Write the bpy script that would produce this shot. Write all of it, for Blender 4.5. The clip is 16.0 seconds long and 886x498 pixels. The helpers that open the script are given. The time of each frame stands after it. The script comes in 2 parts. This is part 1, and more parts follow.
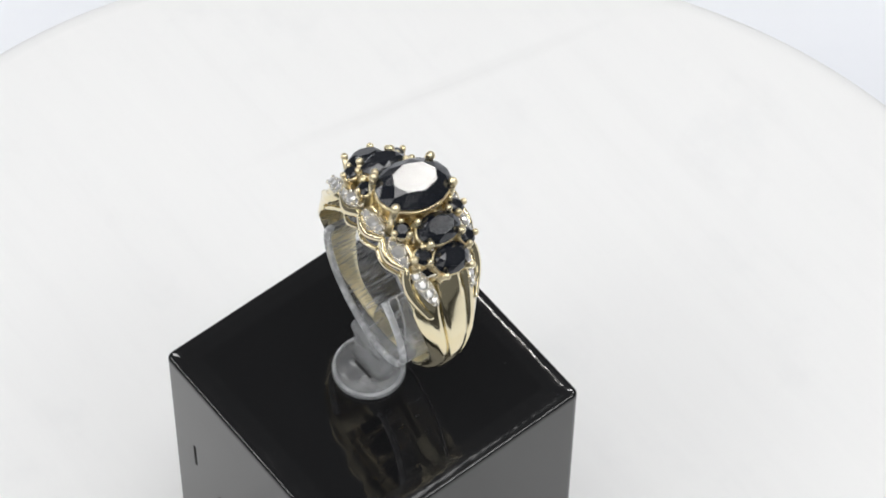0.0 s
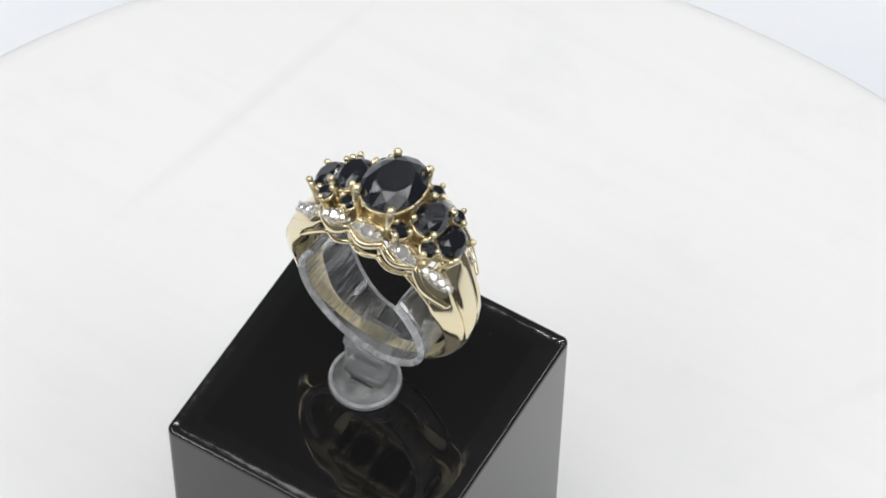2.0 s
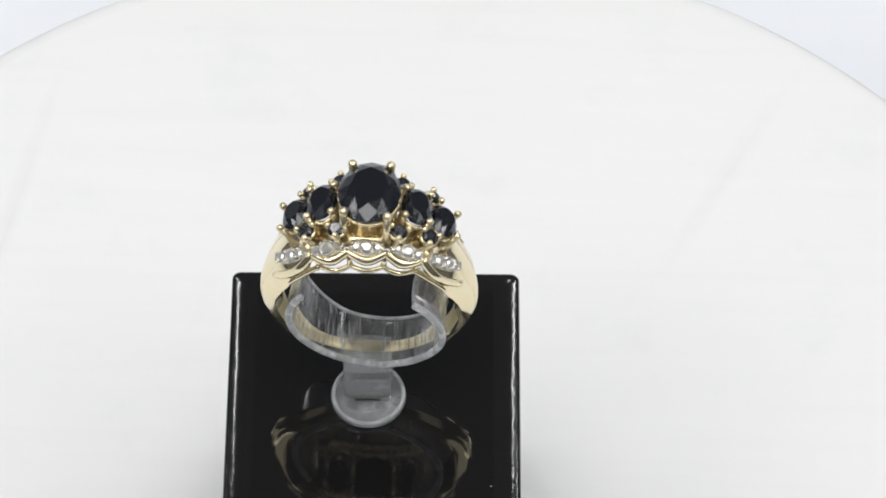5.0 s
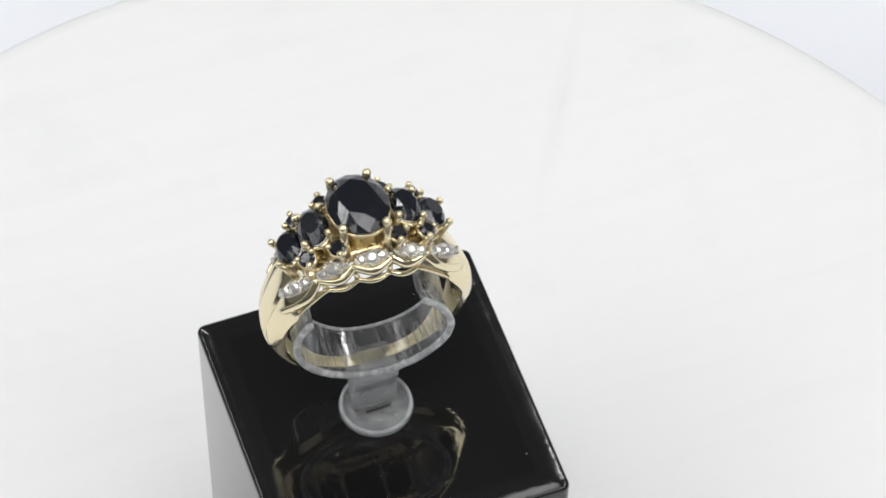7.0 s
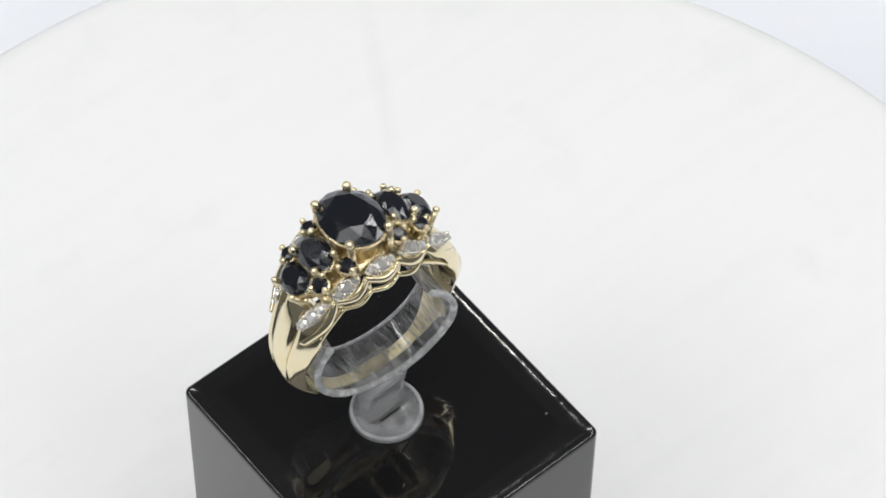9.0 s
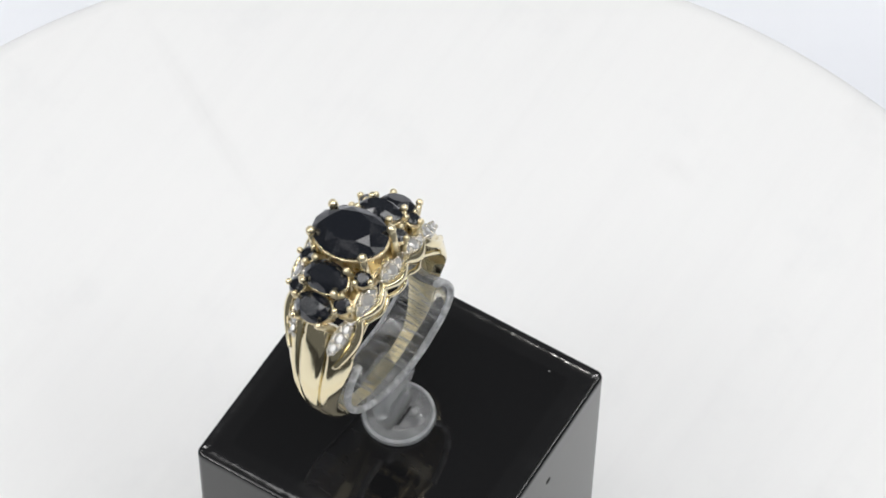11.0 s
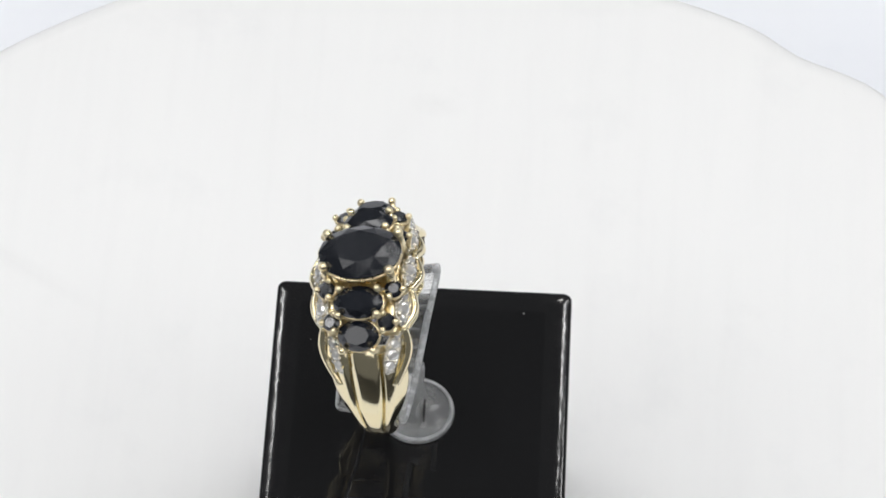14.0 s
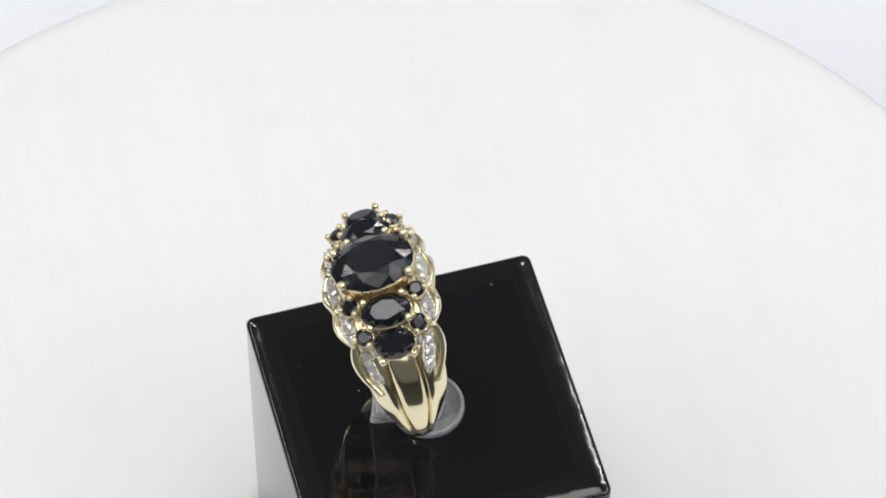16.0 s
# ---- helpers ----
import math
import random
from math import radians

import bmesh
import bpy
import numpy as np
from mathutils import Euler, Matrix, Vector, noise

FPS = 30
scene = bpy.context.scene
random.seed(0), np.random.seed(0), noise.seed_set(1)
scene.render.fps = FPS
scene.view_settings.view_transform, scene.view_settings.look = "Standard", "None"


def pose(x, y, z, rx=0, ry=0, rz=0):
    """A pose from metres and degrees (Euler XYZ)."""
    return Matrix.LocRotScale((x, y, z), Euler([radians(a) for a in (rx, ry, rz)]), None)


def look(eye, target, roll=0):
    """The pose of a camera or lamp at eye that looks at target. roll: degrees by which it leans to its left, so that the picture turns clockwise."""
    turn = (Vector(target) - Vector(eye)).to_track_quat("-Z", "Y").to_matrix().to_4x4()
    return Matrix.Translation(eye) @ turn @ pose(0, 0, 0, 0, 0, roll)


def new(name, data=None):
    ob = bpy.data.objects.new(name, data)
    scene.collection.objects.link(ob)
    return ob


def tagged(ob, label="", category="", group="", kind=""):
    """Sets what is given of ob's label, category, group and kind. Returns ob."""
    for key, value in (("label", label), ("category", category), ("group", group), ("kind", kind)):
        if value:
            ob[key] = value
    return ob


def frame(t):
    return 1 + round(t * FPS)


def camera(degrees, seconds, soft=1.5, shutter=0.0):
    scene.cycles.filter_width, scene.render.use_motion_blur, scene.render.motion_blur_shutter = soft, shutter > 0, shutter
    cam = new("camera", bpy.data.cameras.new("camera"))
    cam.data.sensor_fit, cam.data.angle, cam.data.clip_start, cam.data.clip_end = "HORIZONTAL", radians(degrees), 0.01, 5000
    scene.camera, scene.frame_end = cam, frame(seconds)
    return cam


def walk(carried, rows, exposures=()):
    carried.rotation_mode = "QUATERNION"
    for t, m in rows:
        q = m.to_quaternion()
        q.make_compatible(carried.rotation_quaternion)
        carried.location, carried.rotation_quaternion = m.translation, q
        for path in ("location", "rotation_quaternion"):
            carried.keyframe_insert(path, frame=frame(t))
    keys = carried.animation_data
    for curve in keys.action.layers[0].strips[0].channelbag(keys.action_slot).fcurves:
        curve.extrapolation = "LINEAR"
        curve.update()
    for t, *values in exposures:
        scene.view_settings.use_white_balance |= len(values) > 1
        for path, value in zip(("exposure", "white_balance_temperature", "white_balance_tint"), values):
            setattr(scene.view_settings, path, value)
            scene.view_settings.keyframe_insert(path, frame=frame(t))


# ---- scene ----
# A white turntable with a black display cube; a gem ring sits on a clear clip on the cube.
# World origin: the turntable's axis at the height of the cube's top face.
U = 0.00075            # one plan unit in metres
cam = camera(14.17, 16.0, soft=1.7)
EYE = (0.0, -0.19774, 0.32666)
AIM = (0.00456, 0.02206, -0.00751)
walk(cam, [(0.0, look(EYE, AIM, 0.927)), (16.0, look(EYE, AIM, 0.927))])

CUBE_HEIGHT = 0.0375
TABLE_Z = -CUBE_HEIGHT
CUBE_X, CUBE_Y, CUBE_TURN = -4.37 * U, 1.77 * U, -51.88
RING_AT = (-0.5, 4.5, 20.1)
RING_TILT, RING_YAW = -10.5, -2.6


def turn_at(t):
    """Degrees that the turntable has turned at t seconds."""
    return 9.826 * t - 2.409 * (t * t - 16 * t) / 64


# ---------------------------------------------------------------- light
world = bpy.data.worlds.new("world")
scene.world = world
world.use_nodes = True
bg = world.node_tree.nodes["Background"]
bg.inputs["Color"].default_value = (0.93, 0.96, 1.0, 1)
bg.inputs["Strength"].default_value = 0.14
scene.view_settings.exposure = 0.0


def area_lamp(name, at, target, sx, sy, watts, color):
    data = bpy.data.lights.new(name, "AREA")
    data.shape, data.size, data.size_y, data.energy, data.color = "RECTANGLE", sx, sy, watts, color
    ob = new(name, data)
    ob.matrix_world = look(at, target)
    return ob


NEUTRAL = (1.0, 0.998, 0.995)
area_lamp("led_panel_lamp", (-0.46, 0.00, 0.40), (0, 0, -0.03), 0.62, 0.03, 0.8, NEUTRAL)
area_lamp("led_panel_lamp", (0.44, 0.02, 0.46), (0, 0, -0.03), 0.62, 0.03, 0.8, NEUTRAL)
# Two unseen fills, added in front to even out the turntable's brightness.
area_lamp("front_fill_lamp", (-0.52, -0.38, 0.70), (0, -0.03, 0), 0.40, 0.40, 1.0, NEUTRAL)
area_lamp("front_fill_lamp", (0.52, -0.38, 0.70), (0, -0.03, 0), 0.40, 0.40, 1.0, NEUTRAL)
# Weak low fill, added to lift the turntable's near side.
area_lamp("front_strip_fill", (-0.06, -0.66, 0.56), (0, -0.03, -0.03), 0.50, 0.16, 0.3, NEUTRAL)
# Large fill added overhead; it flattens the shade behind the cube.
area_lamp("overhead_fill_lamp", (0.0, -0.06, 0.90), (0, -0.03, 0), 0.60, 0.45, 3.4, NEUTRAL)
area_lamp("ceiling_lamp", (0.33, 0.99, 0.92), (0, 0, 0), 0.09, 0.10, 0.95, (1.0, 0.98, 0.94))
area_lamp("ceiling_strip_lamp", (-0.60, 0.78, 0.90), (0, 0, 0), 0.045, 0.42, 1.6, NEUTRAL)
area_lamp("ceiling_strip_lamp", (0.66, 0.76, 0.92), (0, 0, 0), 0.045, 0.42, 1.7, NEUTRAL)


# ---------------------------------------------------------------- materials
def material(name, color=(0.8, 0.8, 0.8), rough=0.5, metal=0.0, **more):
    m = bpy.data.materials.new(name)
    m.use_nodes = True
    b = m.node_tree.nodes["Principled BSDF"]
    b.inputs["Base Color"].default_value = (*color, 1)
    b.inputs["Roughness"].default_value = rough
    b.inputs["Metallic"].default_value = metal
    for key, value in more.items():
        b.inputs[key.replace("_", " ")].default_value = value
    return m


def node(m, kind, **values):
    n = m.node_tree.nodes.new(kind)
    for key, value in values.items():
        if key in n.inputs:
            n.inputs[key].default_value = value
    return n


def link(m, a, out, b, inp):
    m.node_tree.links.new(a.outputs[out], b.inputs[inp])


def coords(m, scale=(1, 1, 1)):
    c = node(m, "ShaderNodeTexCoord")
    mp = node(m, "ShaderNodeMapping")
    mp.inputs["Scale"].default_value = scale
    link(m, c, "Object", mp, "Vector")
    return mp


def grain(m, scale, detail, vec):
    n = node(m, "ShaderNodeTexNoise", Scale=scale, Detail=detail, Roughness=0.6)
    link(m, vec, "Vector", n, "Vector")
    return n


def ramp(m, src, out, stops):
    r = node(m, "ShaderNodeValToRGB")
    e = r.color_ramp.elements
    e[0].position, e[0].color = stops[0][0], (*stops[0][1], 1)
    e[1].position, e[1].color = stops[-1][0], (*stops[-1][1], 1)
    for p, c in stops[1:-1]:
        e.new(p).color = (*c, 1)
    link(m, src, out, r, "Fac")
    return r


def relief(m, src, strength, distance):
    b = node(m, "ShaderNodeBump", Strength=strength, Distance=distance)
    link(m, src, 0, b, "Height")
    link(m, b, "Normal", m.node_tree.nodes["Principled BSDF"], "Normal")
    return b


def gloss_variation(m, src, low, high):
    r = node(m, "ShaderNodeMapRange")
    r.inputs["To Min"].default_value, r.inputs["To Max"].default_value = low, high
    link(m, src, 0, r, "Value")
    link(m, r, "Result", m.node_tree.nodes["Principled BSDF"], "Roughness")


def make_gold(name, color, rough):
    m = material(name, color, rough, 1.0)
    v = coords(m)
    gloss_variation(m, grain(m, 900, 4, v), rough * 0.6, rough * 1.8)
    relief(m, grain(m, 350, 3, v), 0.10, 0.0002)
    return m


GOLD = make_gold("polished_yellow_gold", (0.87, 0.77, 0.52), 0.10)
# Rougher setting gold; crevice shade and warm inter-reflection are mixed into its colour.
GOLD_CAST_SHADED = make_gold("shaded_cast_gold", (0.82, 0.69, 0.43), 0.24)
GOLD_WORN = make_gold("worn_yellow_gold", (0.87, 0.76, 0.51), 0.24)
GOLD_SATIN = make_gold("satin_yellow_gold", (0.87, 0.77, 0.50), 0.38)
WHITE_METAL = make_gold("rhodium_plated_metal", (0.74, 0.71, 0.64), 0.2)
SPARKLE = WHITE_METAL.node_tree.nodes["Bump"]
SPARKLE.inputs["Strength"].default_value = 0.8
for tex in [n for n in WHITE_METAL.node_tree.nodes if n.type == "TEX_NOISE"]:
    tex.inputs["Scale"].default_value = 4200


def make_sapphire():
    m = material("dark_blue_sapphire", (0.0045, 0.006, 0.010), 0.05, 0.0, IOR=1.66)
    v = coords(m)
    n = grain(m, 2200, 6, v)
    gloss_variation(m, n, 0.07, 0.21)
    relief(m, grain(m, 6000, 4, v), 0.14, 0.00003)
    return m


SAPPHIRE = make_sapphire()
DIAMOND = material("clear_diamond", (0.90, 0.89, 0.86), 0.06, 0.55, IOR=2.2, Transmission_Weight=0.3)


def make_acrylic(name, bumps, fine, low, high, ior):
    m = material(name, (0.0075, 0.0075, 0.008), 0.03, 0.0, IOR=ior)
    v = coords(m)
    gloss_variation(m, grain(m, 260, 5, v), low, high)
    relief(m, grain(m, fine, 2, v), bumps, 0.0003)
    return m


ACRYLIC = make_acrylic("black_gloss_acrylic", 0.02, 240, 0.02, 0.05, 1.44)
ACRYLIC_EDGE = make_acrylic("hand_polished_acrylic_edge", 0.20, 380, 0.02, 0.24, 1.55)
DUST = material("pale_dust", (0.5, 0.5, 0.5), 0.9)
DULL_BLACK = material("dull_black_scratch", (0.006, 0.006, 0.006), 0.8)


def make_clear(name, rough, haze, color, along=0.08, size=2600, peak=4.0, bump=0.05):
    """Clear plastic with a little milky haze."""
    m = material(name, color, rough, 0.0, IOR=1.46, Transmission_Weight=1.0)
    b = m.node_tree.nodes["Principled BSDF"]
    d = node(m, "ShaderNodeBsdfTranslucent", Color=(0.92, 0.93, 0.94, 1))
    df = node(m, "ShaderNodeBsdfDiffuse", Color=(0.92, 0.93, 0.94, 1))
    half = node(m, "ShaderNodeMixShader", Fac=0.5)
    link(m, d, 0, half, 1)
    link(m, df, 0, half, 2)
    mix = node(m, "ShaderNodeMixShader", Fac=haze)
    v = coords(m, (1, along, 1))
    n = grain(m, size, 4, v)
    r = node(m, "ShaderNodeMapRange")
    r.inputs["From Min"].default_value, r.inputs["From Max"].default_value = 0.45, 0.75
    r.inputs["To Min"].default_value, r.inputs["To Max"].default_value = haze * 0.8, min(0.9, haze * peak)
    link(m, n, 0, r, "Value")
    link(m, r, "Result", mix, "Fac")
    link(m, b, 0, mix, 1)
    link(m, half, 0, mix, 2)
    link(m, mix, 0, m.node_tree.nodes["Material Output"], "Surface")
    relief(m, n, bump, 0.0001)
    return m


CLEAR = make_clear("clear_scratched_plastic", 0.03, 0.032, (0.985, 0.99, 0.995), 0.08, 2600, 14.0, 0.12)
HAZY = make_clear("hazy_plastic_edge", 0.08, 0.5, (0.97, 0.98, 0.985), 1.0, 900, 2.2)
MILKY = make_clear("milky_plastic", 0.2, 0.5, (0.94, 0.95, 0.96), 1.0, 500, 1.4)
FROSTED = make_clear("frosted_plastic", 0.2, 0.22, (0.93, 0.94, 0.95), 1.0, 420, 1.5)


def make_turntable():
    """White painted board with faint brushed streaks and smudges."""
    m = material("white_brushed_board", (0.86, 0.86, 0.855), 0.55)
    b = m.node_tree.nodes["Principled BSDF"]
    turned_to = coords(m)
    turned_to.inputs["Rotation"].default_value = (0, 0, radians(53))
    v = node(m, "ShaderNodeMapping")
    v.inputs["Scale"].default_value = (22, 320, 1)
    link(m, turned_to, "Vector", v, "Vector")
    streak = grain(m, 1.0, 7, v)
    blot = grain(m, 60, 5, coords(m))
    a = ramp(m, streak, 0, [(0.25, (0.850, 0.850, 0.850)), (0.45, (0.864, 0.864, 0.864)), (0.75, (0.875, 0.875, 0.873))])
    c = ramp(m, blot, 0, [(0.30, (0.97, 0.972, 0.975)), (0.44, (1, 1, 1))])
    mix = node(m, "ShaderNodeMix")
    mix.data_type, mix.blend_type = "RGBA", "MULTIPLY"
    mix.inputs[0].default_value = 1.0
    m.node_tree.links.new(a.outputs[0], mix.inputs[6])
    m.node_tree.links.new(c.outputs[0], mix.inputs[7])
    # two long scuffs and one grey smudge
    def mark(x, y, bearing, long, wide, depth, above):
        at = node(m, "ShaderNodeMapping")
        at.vector_type = "TEXTURE"
        at.inputs["Location"].default_value = (x, y, 0)
        at.inputs["Rotation"].default_value = (0, 0, radians(bearing))
        at.inputs["Scale"].default_value = (long, wide, 1)
        link(m, coords(m), "Vector", at, "Vector")
        wobble = grain(m, 2.0, 4, at)
        size = node(m, "ShaderNodeVectorMath")
        size.operation = "LENGTH"
        link(m, at, "Vector", size, 0)
        soft = node(m, "ShaderNodeMapRange")
        soft.inputs["To Min"].default_value, soft.inputs["To Max"].default_value = depth * 2, 0.0
        link(m, size, "Value", soft, "Value")
        fade = node(m, "ShaderNodeMath")
        fade.operation = "MULTIPLY"
        link(m, soft, "Result", fade, 0)
        link(m, wobble, 0, fade, 1)
        over = node(m, "ShaderNodeMix")
        over.data_type = "RGBA"
        over.inputs[7].default_value = (0.55, 0.55, 0.55, 1)
        link(m, fade, 0, over, 0)
        m.node_tree.links.new(above, over.inputs[6])
        return over.outputs[2]

    top = mark(0.003, 0.0656, 26, 0.030, 0.0016, 0.13, mix.outputs[2])
    top = mark(0.066, 0.0018, 8, 0.020, 0.0018, 0.10, top)
    top = mark(0.038, -0.0505, 30, 0.004, 0.0022, 0.09, top)
    m.node_tree.links.new(top, b.inputs["Base Color"])
    relief(m, streak, 0.15, 0.0002)
    return m


BOARD = make_turntable()


def make_backing():
    m = material("bluish_white_paper", (0.78, 0.80, 0.86), 0.7)
    n = grain(m, 40, 4, coords(m))
    c = ramp(m, n, 0, [(0.3, (0.86, 0.88, 0.93)), (0.7, (0.89, 0.905, 0.945))])
    link(m, c, 0, m.node_tree.nodes["Principled BSDF"], "Base Color")
    return m


PAPER = make_backing()


def make_dark_top():
    m = material("dark_matt_laminate", (0.03, 0.03, 0.032), 0.6)
    v = coords(m)
    c = ramp(m, grain(m, 30, 5, v), 0, [(0.3, (0.024, 0.024, 0.026)), (0.7, (0.040, 0.040, 0.041))])
    link(m, c, 0, m.node_tree.nodes["Principled BSDF"], "Base Color")
    gloss_variation(m, grain(m, 200, 3, v), 0.5, 0.7)
    return m


DARK_TOP = make_dark_top()


# ---------------------------------------------------------------- mesh helpers
def part(name, bm, mat, parent=None, label="", smooth=True, crease=0):
    """Links a bmesh as one mesh object under a thing or under a part."""
    mesh = bpy.data.meshes.new(name)
    bmesh.ops.recalc_face_normals(bm, faces=bm.faces[:])
    bm.to_mesh(mesh)
    bm.free()
    mesh.materials.append(mat)
    for f in mesh.polygons:
        f.use_smooth = smooth
    if smooth and crease:
        mesh.set_sharp_from_angle(angle=radians(crease))
    ob = new(name, mesh)
    ob.parent = parent
    if label:
        ob["label"] = label
    return ob


def shared(name, ob, matrix, parent):
    """Another piece on the same mesh."""
    o = new(name, ob.data)
    o.parent = parent
    o.matrix_local = matrix
    return o


def around(alpha, r, y, lean=0.0):
    """The frame on the ring at the angle alpha from its top: x along the hoop, y along its axis, z outwards."""
    a = radians(alpha)
    m = Matrix(((math.cos(a), 0, math.sin(a), r * math.sin(a) * U),
                (0, 1, 0, y * U),
                (-math.sin(a), 0, math.cos(a), r * math.cos(a) * U),
                (0, 0, 0, 1)))
    return m @ pose(0, 0, 0, lean)


def hoop(alpha, r, y):
    return around(alpha, r, y).translation


def loft(bm, loops, close_u=True, close_v=False, caps=True):
    """Skin over loops of points; close_u closes each loop, close_v joins the last to the first."""
    vs = [[bm.verts.new(p) for p in loop] for loop in loops]
    n = len(loops[0])
    for i in range(len(vs) - (0 if close_v else 1)):
        a, b = vs[i], vs[(i + 1) % len(vs)]
        for j in range(n - (0 if close_u else 1)):
            k = (j + 1) % n
            bm.faces.new((a[j], a[k], b[k], b[j]))
    if caps and close_u and not close_v:
        bm.faces.new(vs[0][::-1])
        bm.faces.new(vs[-1])
    return bm


def tube(bm, points, radius, sides=10, closed=False):
    """A round wire along points (in metres); radius is a number or a list."""
    n = len(points)
    pts = [Vector(p) for p in points]
    loops = []
    side = None
    for i, p in enumerate(pts):
        q0 = pts[(i - 1) % n] if closed or i > 0 else p
        q1 = pts[(i + 1) % n] if closed or i < n - 1 else p
        d = (q1 - q0).normalized()
        if side is None:
            side = d.cross(Vector((0, 0, 1)) if abs(d.z) < 0.9 else Vector((0, 1, 0))).normalized()
        side = (side - d * side.dot(d)).normalized()
        up = d.cross(side)
        r = radius[i] if isinstance(radius, list) else radius
        loops.append([p + r * (math.cos(t) * side + math.sin(t) * up) for t in [2 * math.pi * k / sides for k in range(sides)]])
    return loft(bm, loops, close_v=closed)


def smooth_step(a, b, x):
    t = min(1.0, max(0.0, (x - a) / (b - a)))
    return t * t * (3 - 2 * t)


def turned(bm, profile, sides=64, matrix=None):
    """A body of revolution round z from (radius, height) pairs in plan units."""
    loops = []
    for r, z in profile:
        loops.append([Vector((r * U * math.cos(2 * math.pi * k / sides), r * U * math.sin(2 * math.pi * k / sides), z * U)) for k in range(sides)])
    if matrix:
        loops = [[matrix @ p for p in l] for l in loops]
    return loft(bm, loops)


def soft_box(bm, x0, x1, y0, y1, z0, z1, bevel, segments=3):
    res = bmesh.ops.create_cube(bm, size=1)
    for v in res["verts"]:
        v.co = Vector(((x0 + x1) / 2 + v.co.x * (x1 - x0), (y0 + y1) / 2 + v.co.y * (y1 - y0), (z0 + z1) / 2 + v.co.z * (z1 - z0)))
    if bevel:
        bmesh.ops.bevel(bm, geom=bm.edges[:], offset=bevel, segments=segments, affect="EDGES", profile=0.5)
    return bm


# ---------------------------------------------------------------- setting
def build_ground():
    bm = bmesh.new()
    soft_box(bm, -3, 3, -3, 3, TABLE_Z - 0.09, TABLE_Z - 0.032, 0)
    tagged(part("ground", bm, DARK_TOP, smooth=False), "dark grey matt tabletop under the white paper", "ground", kind="structure")
    # paper sheet that sweeps up behind
    bm = bmesh.new()
    loops = []
    for y, z in [(-0.25, 0.0)] + [(0.1 * k, 0.0) for k in range(1, 9)] + [(0.8 + 0.3 * math.sin(radians(t)), 0.3 - 0.3 * math.cos(radians(t))) for t in range(10, 80, 10)]:
        up = TABLE_Z - 0.031 + z
        loops.append([Vector((-0.9, y, up)), Vector((0.9, y, up)), Vector((0.9, y, up + 0.001)), Vector((-0.9, y, up + 0.001))])
    loft(bm, loops)
    tagged(part("backdrop", bm, PAPER, crease=40), "bluish white smooth paper sheet under the turntable", "backdrop", kind="structure")


WAVE_AT = -84.0        # the bearing of a dent in the turntable's rim


def build_turntable():
    thing = new("turntable")
    tagged(thing, "round white painted turntable with faint grey brush streaks", "turntable")
    bm = bmesh.new()
    R, th = 0.0887 / U, 0.012 / U
    prof = [(0.01, -th), (R - 1, -th), (R, -th + 1), (R, -3.2), (R - 0.5, -1.6), (R - 1.8, -0.5), (R - 4.0, 0), (R * 0.5, 0), (0.01, 0)]
    turned(bm, prof, 240)
    for v in bm.verts:
        a, r = math.atan2(v.co.y, v.co.x), math.hypot(v.co.x, v.co.y)
        if r > R * U * 0.9:
            wave = 0.0004 * math.sin(3 * a + 1.0) + 0.0003 * math.sin(7 * a) + 0.0005 * noise.noise(Vector((3 * math.cos(a), 3 * math.sin(a), 0)))
            notch = -0.0010 * math.exp(-((a - radians(WAVE_AT)) / 0.05) ** 2) + 0.0008 * math.exp(-((a - radians(WAVE_AT - 7)) / 0.05) ** 2)
            v.co.x *= 1 + (wave + notch) / r
            v.co.y *= 1 + (wave + notch) / r
    part("platter", bm, BOARD, thing, crease=40)
    bm = bmesh.new()
    turned(bm, [(0.01, -0.030 / U), (60, -0.030 / U), (60, -th), (0.01, -th)], 96)
    part("base", bm, DULL_BLACK, thing, "dark round turntable base", smooth=False)
    return thing


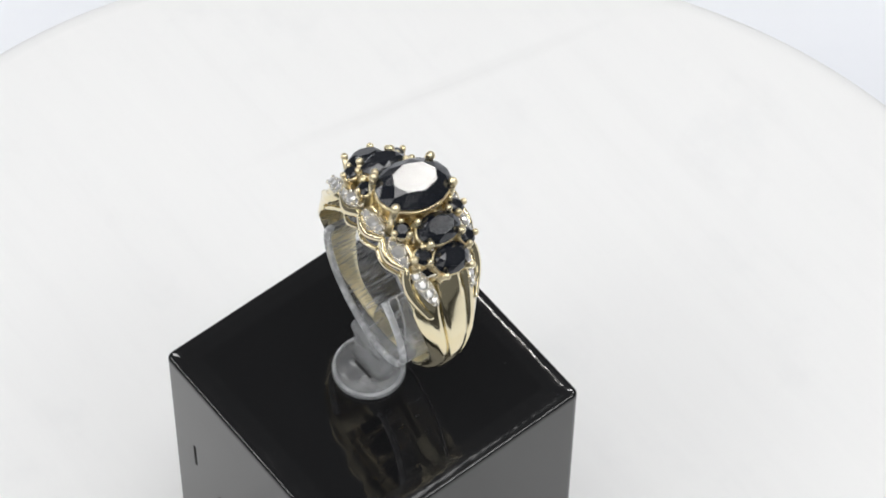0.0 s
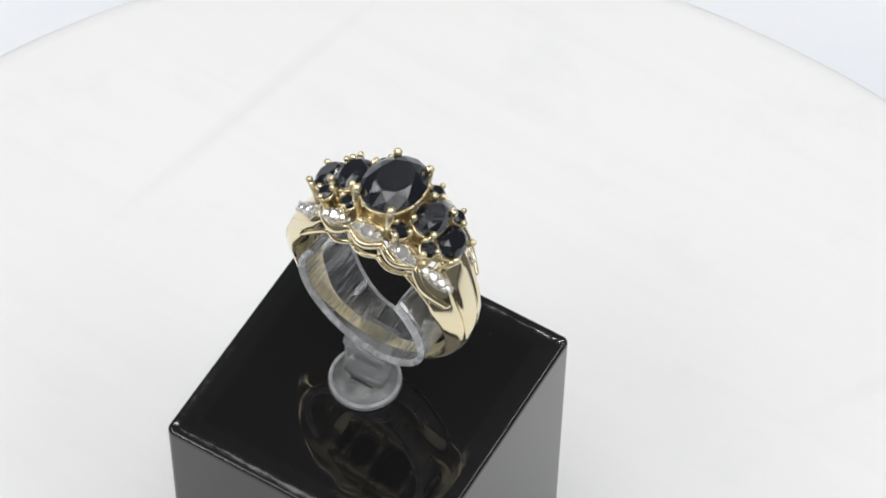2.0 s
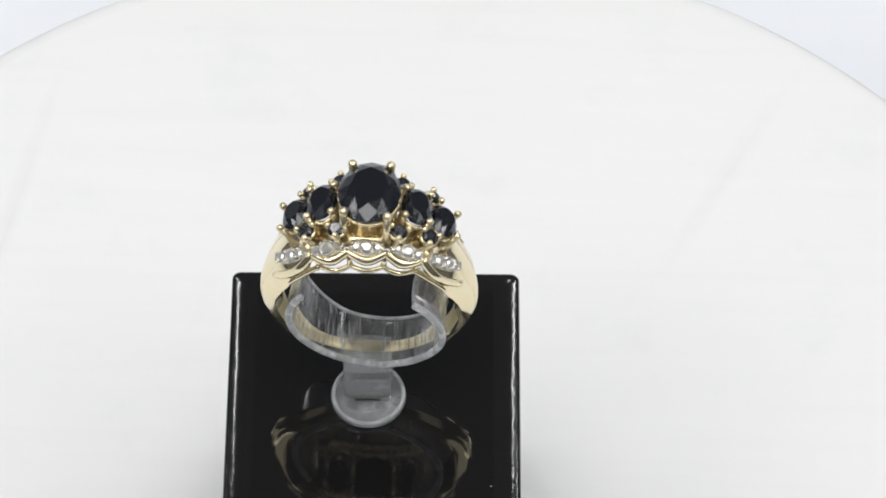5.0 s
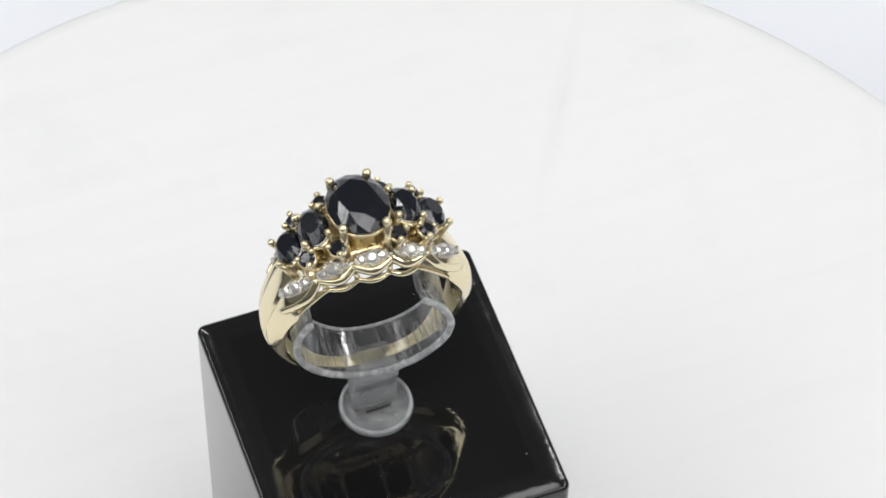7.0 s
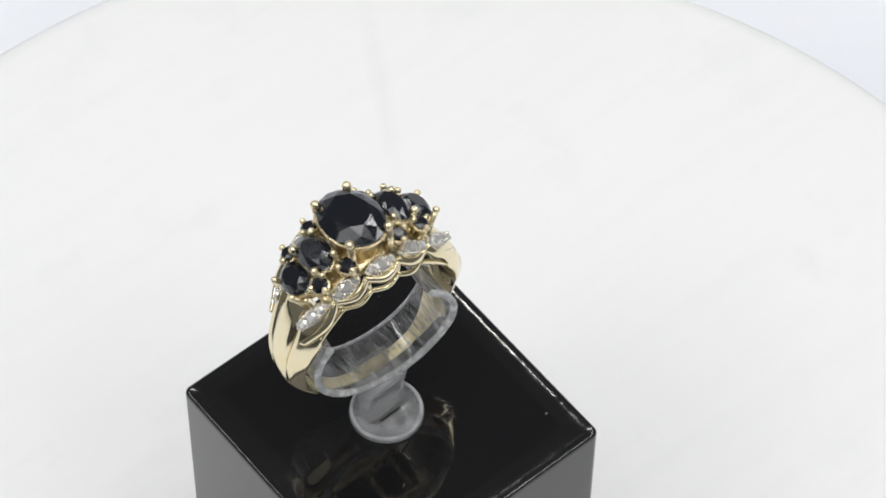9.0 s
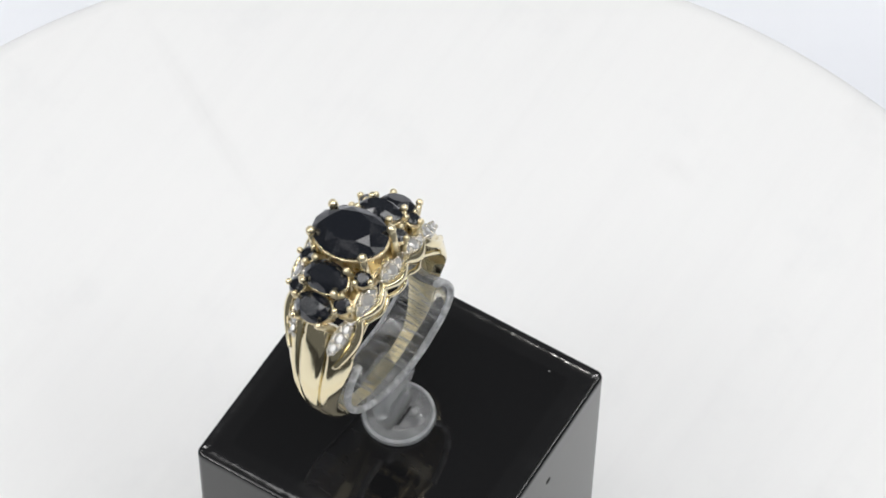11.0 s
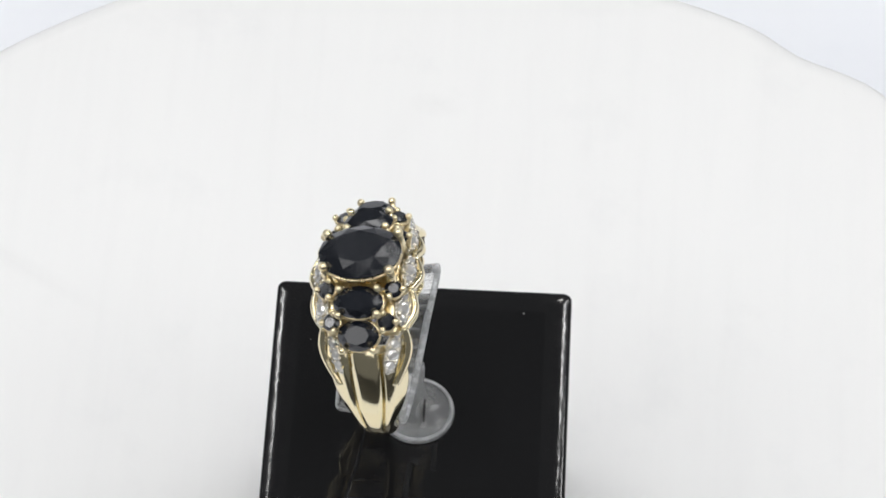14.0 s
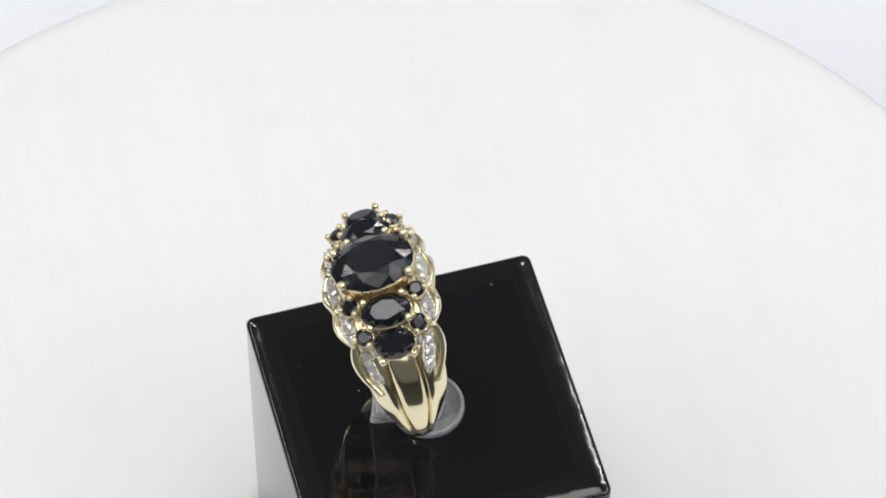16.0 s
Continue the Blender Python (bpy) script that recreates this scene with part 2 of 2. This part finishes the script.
def build_cube():
    thing = new("display_cube")
    tagged(thing, "glossy black acrylic cube with rounded polished edges on the turntable", "display cube")
    # a block whose top swells gently towards its rim
    def outline(inset, z):
        hx, hy, r = 20.9 - inset, 21.42 - inset, 1.2 - 0.2 * inset
        loop = []
        for k in range(4):
            cx, cy = ((1, 1), (-1, 1), (-1, -1), (1, -1))[k]
            for q in range(7):
                t = math.pi / 2 * (k + q / 6)
                loop.append(Vector((cx * (hx - r) + r * math.cos(t), cy * (hy - r) + r * math.sin(t), z)) * U)
        return loop

    rim = [(0.12, -50.0), (0.0, -49.8), (0.0, -49.4), (0.0, -1.5), (0.0, -0.95), (0.03, -0.76), (0.10, -0.62)]
    rim += [(w, -0.58 * max(0.0, 1 - w / 2.8) ** 2.5) for w in (0.2, 0.5, 0.8, 1.1, 1.4, 1.8, 2.3, 3.2, 3.8)]
    bm = loft(bmesh.new(), [outline(w, z) for w, z in rim])
    ob = part("body", bm, ACRYLIC, thing, crease=60)
    ob.data.materials.append(ACRYLIC_EDGE)
    for f in ob.data.polygons:
        f.material_index = 1 if f.center.z > -1.2 * U and f.area < 900 * U * U else 0
    # dust on the top
    bm = bmesh.new()
    rng = random.Random(5)
    spots = [(16.7, -14.5)] + [(rng.uniform(-18, 18), rng.uniform(-18, 18)) for k in range(2)]
    for x, y in spots:
        bmesh.ops.create_icosphere(bm, subdivisions=1, radius=rng.uniform(0.06, 0.13) * U, matrix=pose(x * U, y * U, 0.03 * U))
    tagged(part("dust", bm, DUST, thing, "pale dust specks"), kind="stuff")
    # scratches on one side
    for x, z, w, h in ((-15.2, -21.5, 0.32, 2.6), (5.2, -8.0, 0.5, 0.45), (-9.5, -27.0, 0.25, 0.8)):
        bm = bmesh.new()
        soft_box(bm, (x - w) * U, (x + w) * U, -21.47 * U, -21.2 * U, (z - h) * U, (z + h) * U, 0.05 * U, 1)
        part("scratch", bm, DULL_BLACK, thing, "short dull scratch")
    return thing


# ---------------------------------------------------------------- clip holder
HOLD = pose(RING_AT[0] * U, RING_AT[1] * U, RING_AT[2] * U, 0, 0, RING_YAW) @ pose(0, 0, 0, RING_TILT)

CLIP = pose(RING_AT[0] * U, 5.1 * U, (RING_AT[2] - 0.9) * U, 0, 0, RING_YAW - 5.5) @ pose(0, 0, 0, 3.5)


def build_holder():
    thing = new("ring_holder")
    tagged(thing, "clear plastic ring clip on a frosted round foot", "ring holder")
    # foot
    bm = bmesh.new()
    turned(bm, [(0.01, 0.02), (5.2, 0.02), (5.35, 0.25), (5.2, 0.75), (0.01, 0.75)], 64, pose(-0.72 * U, 0.0, 0))
    part("foot", bm, FROSTED, thing, "frosted round plastic foot with a raised rim")
    bm = bmesh.new()
    tube(bm, [Vector((-0.72 + 4.95 * math.cos(t), 4.95 * math.sin(t), 0.85)) * U for t in [2 * math.pi * k / 64 for k in range(64)]], 0.27 * U, 8, closed=True)
    part("foot_rim", bm, MILKY, thing, "milky raised rim of the foot")
    # stem
    bm = bmesh.new()
    low, high = Vector((-0.9, 0.6, 0.8)), Vector((-0.7, 1.9, 8.6))
    loops = []
    for k in range(6):
        c = low.lerp(high, k / 5)
        w, d = 3.3 + 0.25 * (k / 5) ** 2, 1.3 + 1.6 * (k / 5) ** 2
        loop = []
        for q in range(24):
            t = 2 * math.pi * q / 24
            ct, st = math.cos(t), math.sin(t)
            loop.append(Vector((c.x + w * math.copysign(abs(ct) ** 0.35, ct), c.y + d * math.copysign(abs(st) ** 0.35, st), c.z)) * U)
        loops.append(loop)
    loft(bm, loops)
    part("stem", bm, FROSTED, thing, "frosted flat plastic stem")
    bm = bmesh.new()
    soft_box(bm, -2.6 * U, 1.0 * U, -1.15 * U, -0.85 * U, 0.5 * U, 0.86 * U, 0.05 * U, 1)
    part("slot", bm, DULL_BLACK, thing, "dark slot in the foot")
    # open clip band
    bm = bmesh.new()
    loops = []
    for k in range(73):
        a = 40 + (306 - 40) * k / 72
        loop = []
        flare = 0.65 * smooth_step(135, 75, a)
        back = 2.0 + 1.8 * smooth_step(190, 255, a)
        for y, r in ((-5.2 - 0.4 * flare, 10.2 + flare), (-5.0, 10.0 + 0.8 * flare), (-3.2, 10.0), (back - 0.2, 10.0), (back, 10.2), (back, 10.75), (back - 0.2, 10.95), (-3.2, 10.95), (-5.0, 10.95 + 0.8 * flare), (-5.2 - 0.4 * flare, 10.75 + flare)):
            loop.append(CLIP @ hoop(a, r, y))
        loops.append(loop)
    loft(bm, loops)
    part("clip_band", bm, CLEAR, thing, "clear scratched open plastic band", crease=30)
    for front in (True, False):
        bm = bmesh.new()
        bend = [40 + 266 * k / 72 for k in range(73)]
        tube(bm, [CLIP @ (hoop(a, 10.5 + 0.65 * smooth_step(135, 75, a), -5.3 - 0.36 * smooth_step(135, 75, a)) if front else hoop(a, 10.5, 2.0 + 1.8 * smooth_step(190, 255, a))) for a in bend], (0.5 if front else 0.3) * U, 10)
        part("clip_edge", bm, HAZY, thing, "milky rounded edge of the clip")
    return thing


# ---------------------------------------------------------------- ring
def gem_mesh(bm, rx, ry, crown, depth, table=0.60):
    """A brilliant-cut oval: girdle in z = 0, x and y half sizes in plan units."""
    def at(s, a, z):
        return bm.verts.new((rx * s * math.cos(a) * U, ry * s * math.sin(a) * U, z * U))
    st = math.pi / 4
    T = [at(table, i * st, crown) for i in range(8)]
    M = [at(0.82, (i + 0.5) * st, crown * 0.58) for i in range(8)]
    G = [at(1.0, i * st / 2, 0.06) for i in range(16)]
    L = [at(1.0, i * st / 2, -0.06) for i in range(16)]
    Q = [at(0.55, i * st, -depth * 0.55) for i in range(8)]
    tip = bm.verts.new((0, 0, -depth * U))
    bm.faces.new(T)
    for i in range(8):
        j, h = (i + 1) % 8, (i - 1) % 8
        bm.faces.new((T[i], M[i], T[j]))
        bm.faces.new((T[i], M[h], G[2 * i], M[i]))
        bm.faces.new((M[i], G[2 * i], G[2 * i + 1]))
        bm.faces.new((M[i], G[2 * i + 1], G[(2 * i + 2) % 16]))
        bm.faces.new((L[2 * i], L[2 * i + 1], Q[i]))
        bm.faces.new((L[2 * i + 1], L[(2 * i + 2) % 16], Q[j]))
        bm.faces.new((L[2 * i + 1], Q[j], Q[i]))
        bm.faces.new((Q[i], Q[j], tip))
    for i in range(16):
        k = (i + 1) % 16
        bm.faces.new((G[i], G[k], L[k], L[i]))
    return bm


def prong_mesh(bm, base, tip, thick, bead):
    """A tapered claw from base to tip with a rounded bead."""
    b, t = Vector(base), Vector(tip)
    tube(bm, [b, b.lerp(t, 0.5), t], [thick * 1.25 * U, thick * U, thick * 0.95 * U], 10)
    m = Matrix.Translation(t)
    bmesh.ops.create_uvsphere(bm, u_segments=12, v_segments=8, radius=bead * U, matrix=m)
    return bm


def build_ring():
    ring = new("gem_ring")
    tagged(ring, "yellow gold ring with dark oval sapphires and small diamonds", "ring")

    # shank: a lofted hoop, wide at the shoulders, narrow below
    def half_width(a):
        return 1.0 + 0.9 * smooth_step(150, 115, a) + 3.4 * smooth_step(117, 52, a)

    def outer(a):
        return 13.05 + 0.5 * smooth_step(160, 110, a) + 1.25 * smooth_step(135, 70, a) + 0.45 * smooth_step(64, 42, a) + 0.25 * smooth_step(118, 78, a)

    bm = bmesh.new()
    loops = []
    START = 38
    for k in range(121):
        a = START + (360 - 2 * START) * k / 120
        b = a if a <= 180 else 360 - a
        w, R = half_width(b), outer(b)
        s = smooth_step(125, 85, b)
        off = -0.5 * smooth_step(110, 60, b) + 0.8 * smooth_step(125, 170, b)
        w_in = min(w - 0.2, 0.9)
        lift = 1.5 * smooth_step(58, 47, b)
        edge = 12.15 + 0.5 * smooth_step(120, 80, b) + lift
        loop = [hoop(a, edge, -w + off), hoop(a, 11.9 + lift, off - w_in), hoop(a, 11.9 + lift, off + w_in), hoop(a, edge, w + off)]
        for v in (1.0, 0.985, 0.94, 0.86, 0.74, 0.62, 0.5, 0.43, 0.385, 0.34, 0.2, 0.0):
            plain = R - 0.9 * v ** 3.5
            if v > 0.385:
                q = (v - 0.385) / 0.615
                shaped = R - 0.35 - 1.7 * q ** 2.4 + 0.35 * math.sin(min(1, q * 1.6) * math.pi)
            elif v > 0.36:
                shaped = R - 0.55
            else:
                shaped = R + 0.05 + 0.22 * (1 - (v / 0.36) ** 2)
            r = max(12.3 + lift, plain * (1 - s) + shaped * s)
            if v == 0.385:
                r -= 0.2 * s
            loop.append((v, r))
        rim = loop[4:]
        pts = loop[:4] + [hoop(a, r, off + v * w) for v, r in rim] + [hoop(a, r, off - v * w) for v, r in rim[-2::-1]]
        loops.append(pts)
    loft(bm, loops)
    shank = part("shank", bm, GOLD, ring, "polished yellow gold band with grooved shoulders", crease=75)
    shank.data.materials.append(GOLD_SATIN)
    for f in shank.data.polygons:
        if math.hypot(f.center.x, f.center.z) < 12.2 * U:
            f.material_index = 1

    # the rim's cusps: axial place by the angle, on the two sides of the head
    def cusp(a, side):
        inner, outer_y = (6.7, 5.7) if side < 0 else (6.1, 4.9)
        return inner + (outer_y - inner) * smooth_step(8, 30, abs(a))

    # head plate that carries the stones
    for side in (-1, 1):
        bm = bmesh.new()
        loops = []
        for k in range(31):
            a = -33 + 66 * k / 30
            loops.append([hoop(a, r, side * y - 0.4) for y, r in ((3.0, 15.0), (4.8, 14.8), (5.2, 15.3), (4.5, 16.2), (3.3, 16.3), (2.9, 15.9))])
        loft(bm, loops)
        part("head_rail", bm, GOLD_CAST_SHADED, ring)
    for a in (-28, -12, 12, 28):
        bm = bmesh.new()
        tube(bm, [hoop(a, 15.4, -3.8), hoop(a, 15.4, -0.4), hoop(a, 15.4, 3.0)], 0.5 * U, 8)
        part("head_bar", bm, GOLD_CAST_SHADED, ring)

    # posts under the cusps
    for side in (-1, 1):
        for a in (-29.5, -10, 10, 29.5):
            y = side * (cusp(a, side) - 0.15)
            bm = bmesh.new()
            tube(bm, [hoop(a, 12.5, y), hoop(a, 13.6, y), hoop(a, 15.0, y)], [0.42 * U, 0.36 * U, 0.5 * U], 10)
            part("gallery_post", bm, GOLD, ring)

    # scalloped rims with plates of small diamonds
    def pave(a0, r, y, lean, lx, ly, stones, turn):
        """A small bright plate with set stones and beads; lx, ly half sizes along the hoop and the axis."""
        m = around(a0, r, y, lean) @ pose(0, 0, 0, 0, 0, turn)
        bm = bmesh.new()
        loops = []
        for sc, z in ((1.0, -0.5), (1.0, 0.0), (0.93, 0.14), (0.6, 0.2), (0.05, 0.22)):
            loop = []
            for q in range(28):
                t = 2 * math.pi * q / 28
                c, s2 = math.cos(t), math.sin(t)
                loop.append(m @ (Vector((lx * sc * c, ly * sc * math.copysign(abs(s2) ** 1.25, s2), z)) * U))
            loops.append(loop)
        loft(bm, loops)
        plate = part("pave_plate", bm, WHITE_METAL, ring, "bright white metal plate set with small diamonds")
        for x, size in stones:
            bm = bmesh.new()
            gem_mesh(bm, size, size, size * 0.4, size * 0.7, 0.55)
            bm.transform(m @ pose(x * U, 0, 0.32 * U))
            part("diamond", bm, DIAMOND, plate, smooth=False)
            for dx, dy in ((-1, 0.75), (1, 0.75), (-1, -0.75), (1, -0.75)):
                bm = bmesh.new()
                bmesh.ops.create_uvsphere(bm, u_segments=8, v_segments=6, radius=0.30 * U,
                                          matrix=m @ pose((x + dx * size * 0.95) * U, dy * min(size, ly * 0.8) * U, 0.3 * U))
                part("bead", bm, WHITE_METAL, plate)

    def ribbon(bm, path, high, thick):
        """A rounded gold strip along (angle, radius, axial) stations."""
        loops = []
        for a, r, y in path:
            loops.append([hoop(a, r + high * math.cos(t), y + thick * math.sin(t)) for t in [2 * math.pi * k / 12 for k in range(12)]])
        return loft(bm, loops)

    def scallop(a0, half, side, bulge, r0, dip):
        path = []
        for k in range(21):
            u = -1 + k / 10
            c = math.cos(u * math.pi / 2)
            y0 = cusp(a0 - half, side) * (1 - u) / 2 + cusp(a0 + half, side) * (1 + u) / 2
            path.append((a0 + half * u, r0 - dip * c, side * (y0 + bulge * c)))
        return path

    for side in (-1, 1):
        for a0 in (-20, 0, 20):
            bm = bmesh.new()
            ribbon(bm, scallop(a0, 10.0, side, 1.0, 15.3, 0.75), 0.72, 0.52)
            part("scallop_rim", bm, GOLD, ring)
            bm = bmesh.new()
            ribbon(bm, scallop(a0, 10.0, side, 0.7, 12.75, 0.35), 0.40, 0.36)
            part("scallop_wire", bm, GOLD, ring)
            y = (cusp(a0 - 10, side) + cusp(a0 + 10, side)) / 2
            pave(a0, 15.8, side * (y - 0.35), side * -32, 2.5, 1.2, [(0.0, 0.85), (-1.45, 0.5), (1.45, 0.5)], 0)
        for e in (-1, 1):
            y0 = cusp(30, side)
            # outer rim of the leaf, from the last cusp down to the shoulder
            bm = bmesh.new()
            path = []
            for k in range(25):
                u = k / 24
                path.append((e * (29.5 + 30 * u), (15.3 if side < 0 else 15.0) - 0.9 * u - 0.8 * math.sin(u * math.pi) ** 0.8, side * (y0 - 1.5 * u ** 1.6 + 0.85 * math.sin(u ** 0.8 * math.pi))))
            ribbon(bm, path, 0.74, 0.60)
            part("leaf_rim", bm, GOLD, ring)
            # lower wire that runs into the shoulder
            bm = bmesh.new()
            path = []
            for k in range(15):
                u = k / 14
                path.append((e * (29.5 + 29 * u), 12.75 - 0.25 * math.sin(u * math.pi) + 0.1 * u, side * (y0 - 0.5 * u)))
            ribbon(bm, path, 0.40, 0.38)
            part("leaf_wire", bm, GOLD, ring)
            pave(e * 41.0, 15.45 if side < 0 else 14.45, side * (y0 - 1.3), side * -28, 3.2, 1.1, [(-1.9, 0.62), (-0.4, 0.75), (1.1, 0.62), (2.2, 0.45)], e * side * -16)

    # sapphires in claw settings
    def setting(a, r, y, lean, rx, ry, crown, depth, claws, reach, bead, lift, name, label):
        m = around(a, r, y, lean)
        bm = bmesh.new()
        gem_mesh(bm, rx, ry, crown, depth)
        bm.transform(m)
        part(name, bm, SAPPHIRE, ring, label, smooth=False)
        bm = bmesh.new()
        loft(bm, [[m @ (Vector((rx * q * math.cos(t), ry * q * math.sin(t), z)) * U) for t in [2 * math.pi * k / 32 for k in range(32)]]
                  for q, z in ((0.90, -0.55), (0.92, -0.9), (0.82, -1.6), (0.76, -reach))], caps=False)
        collar = part("setting_collar", bm, GOLD_CAST_SHADED, ring)
        bm = bmesh.new()
        tube(bm, [m @ (Vector((rx * 0.95 * math.cos(t), ry * 0.95 * math.sin(t), -0.75)) * U) for t in [2 * math.pi * k / 40 for k in range(40)]], 0.30 * U, 8, closed=True)
        part("setting_rail", bm, GOLD_CAST_SHADED, collar)
        for x, y2 in claws:
            bm = bmesh.new()
            prong_mesh(bm, m @ (Vector((x * 0.96, y2 * 0.98, -reach)) * U), m @ (Vector((x, y2, lift)) * U), bead * 0.84, bead)
            part("prong", bm, GOLD_WORN, collar)

    setting(0, 20.4, -0.5, 0, 4.25, 5.7, 1.5, 2.6, [(2.65, -5.0), (-3.25, -4.35), (-2.6, 4.65), (2.6, 4.65)], 4.8, 0.68, 0.55,
            "main_sapphire", "large dark oval sapphire with scratched facets")
    for e in (-1, 1):
        setting(e * 19.6, 19.2, -0.5, -2, 2.25, 3.45, 1.05, 1.8, [(x, y) for x in (-1.75, 1.75) for y in (-2.65, 2.6)], 3.6, 0.55, 0.45,
                "oval_sapphire", "medium dark oval sapphire")
        setting(e * 32.8, 18.4, -0.4, -2, 2.15, 2.8, 1.0, 1.7, [(e * 2.0, -2.15), (e * 2.0, 2.15)], 3.4, 0.54, 0.5,
                "oval_sapphire", "small dark oval sapphire")
        for side in (-1, 1):
            for a, y in ((13.4, 4.55), (27.3, 3.75)):
                m = around(e * a, 18.3, side * y - 0.45, side * -12)
                bm = bmesh.new()
                gem_mesh(bm, 1.2, 1.2, 0.45, 0.9)
                bm.transform(m)
                part("round_sapphire", bm, SAPPHIRE, ring, "tiny round dark sapphire", smooth=False)
                bm = bmesh.new()
                tube(bm, [m @ (Vector((1.1 * math.cos(t), 1.1 * math.sin(t), -0.5)) * U) for t in [2 * math.pi * k / 20 for k in range(20)]], 0.28 * U, 8, closed=True)
                rail = part("setting_rail", bm, GOLD_CAST_SHADED, ring)
                for t in (25, 155, 270):
                    c, s2 = math.cos(radians(t)) * e, math.sin(radians(t)) * -side
                    bm = bmesh.new()
                    prong_mesh(bm, m @ (Vector((c * 1.15, s2 * 1.15, -2.6)) * U), m @ (Vector((c * 1.25, s2 * 1.25, 0.3)) * U), 0.38, 0.48)
                    part("prong", bm, GOLD_WORN, rail)
    return ring


build_ground()
TURNTABLE = build_turntable()
CUBE = build_cube()
HOLDER = build_holder()
RING = build_ring()


def motions():
    """Everything on the turntable turns round its axis."""
    times = [0.5 * k for k in range(33)]
    on_axis = lambda t: pose(0, 0, 0, 0, 0, turn_at(t))
    cube_at = pose(CUBE_X, CUBE_Y, 0, 0, 0, CUBE_TURN)
    walk(TURNTABLE, [(t, on_axis(t) @ pose(0.0006, 0, TABLE_Z)) for t in times])
    walk(CUBE, [(t, on_axis(t) @ cube_at) for t in times])
    walk(HOLDER, [(t, on_axis(t) @ cube_at) for t in times])
    walk(RING, [(t, on_axis(t) @ cube_at @ HOLD) for t in times])


motions()
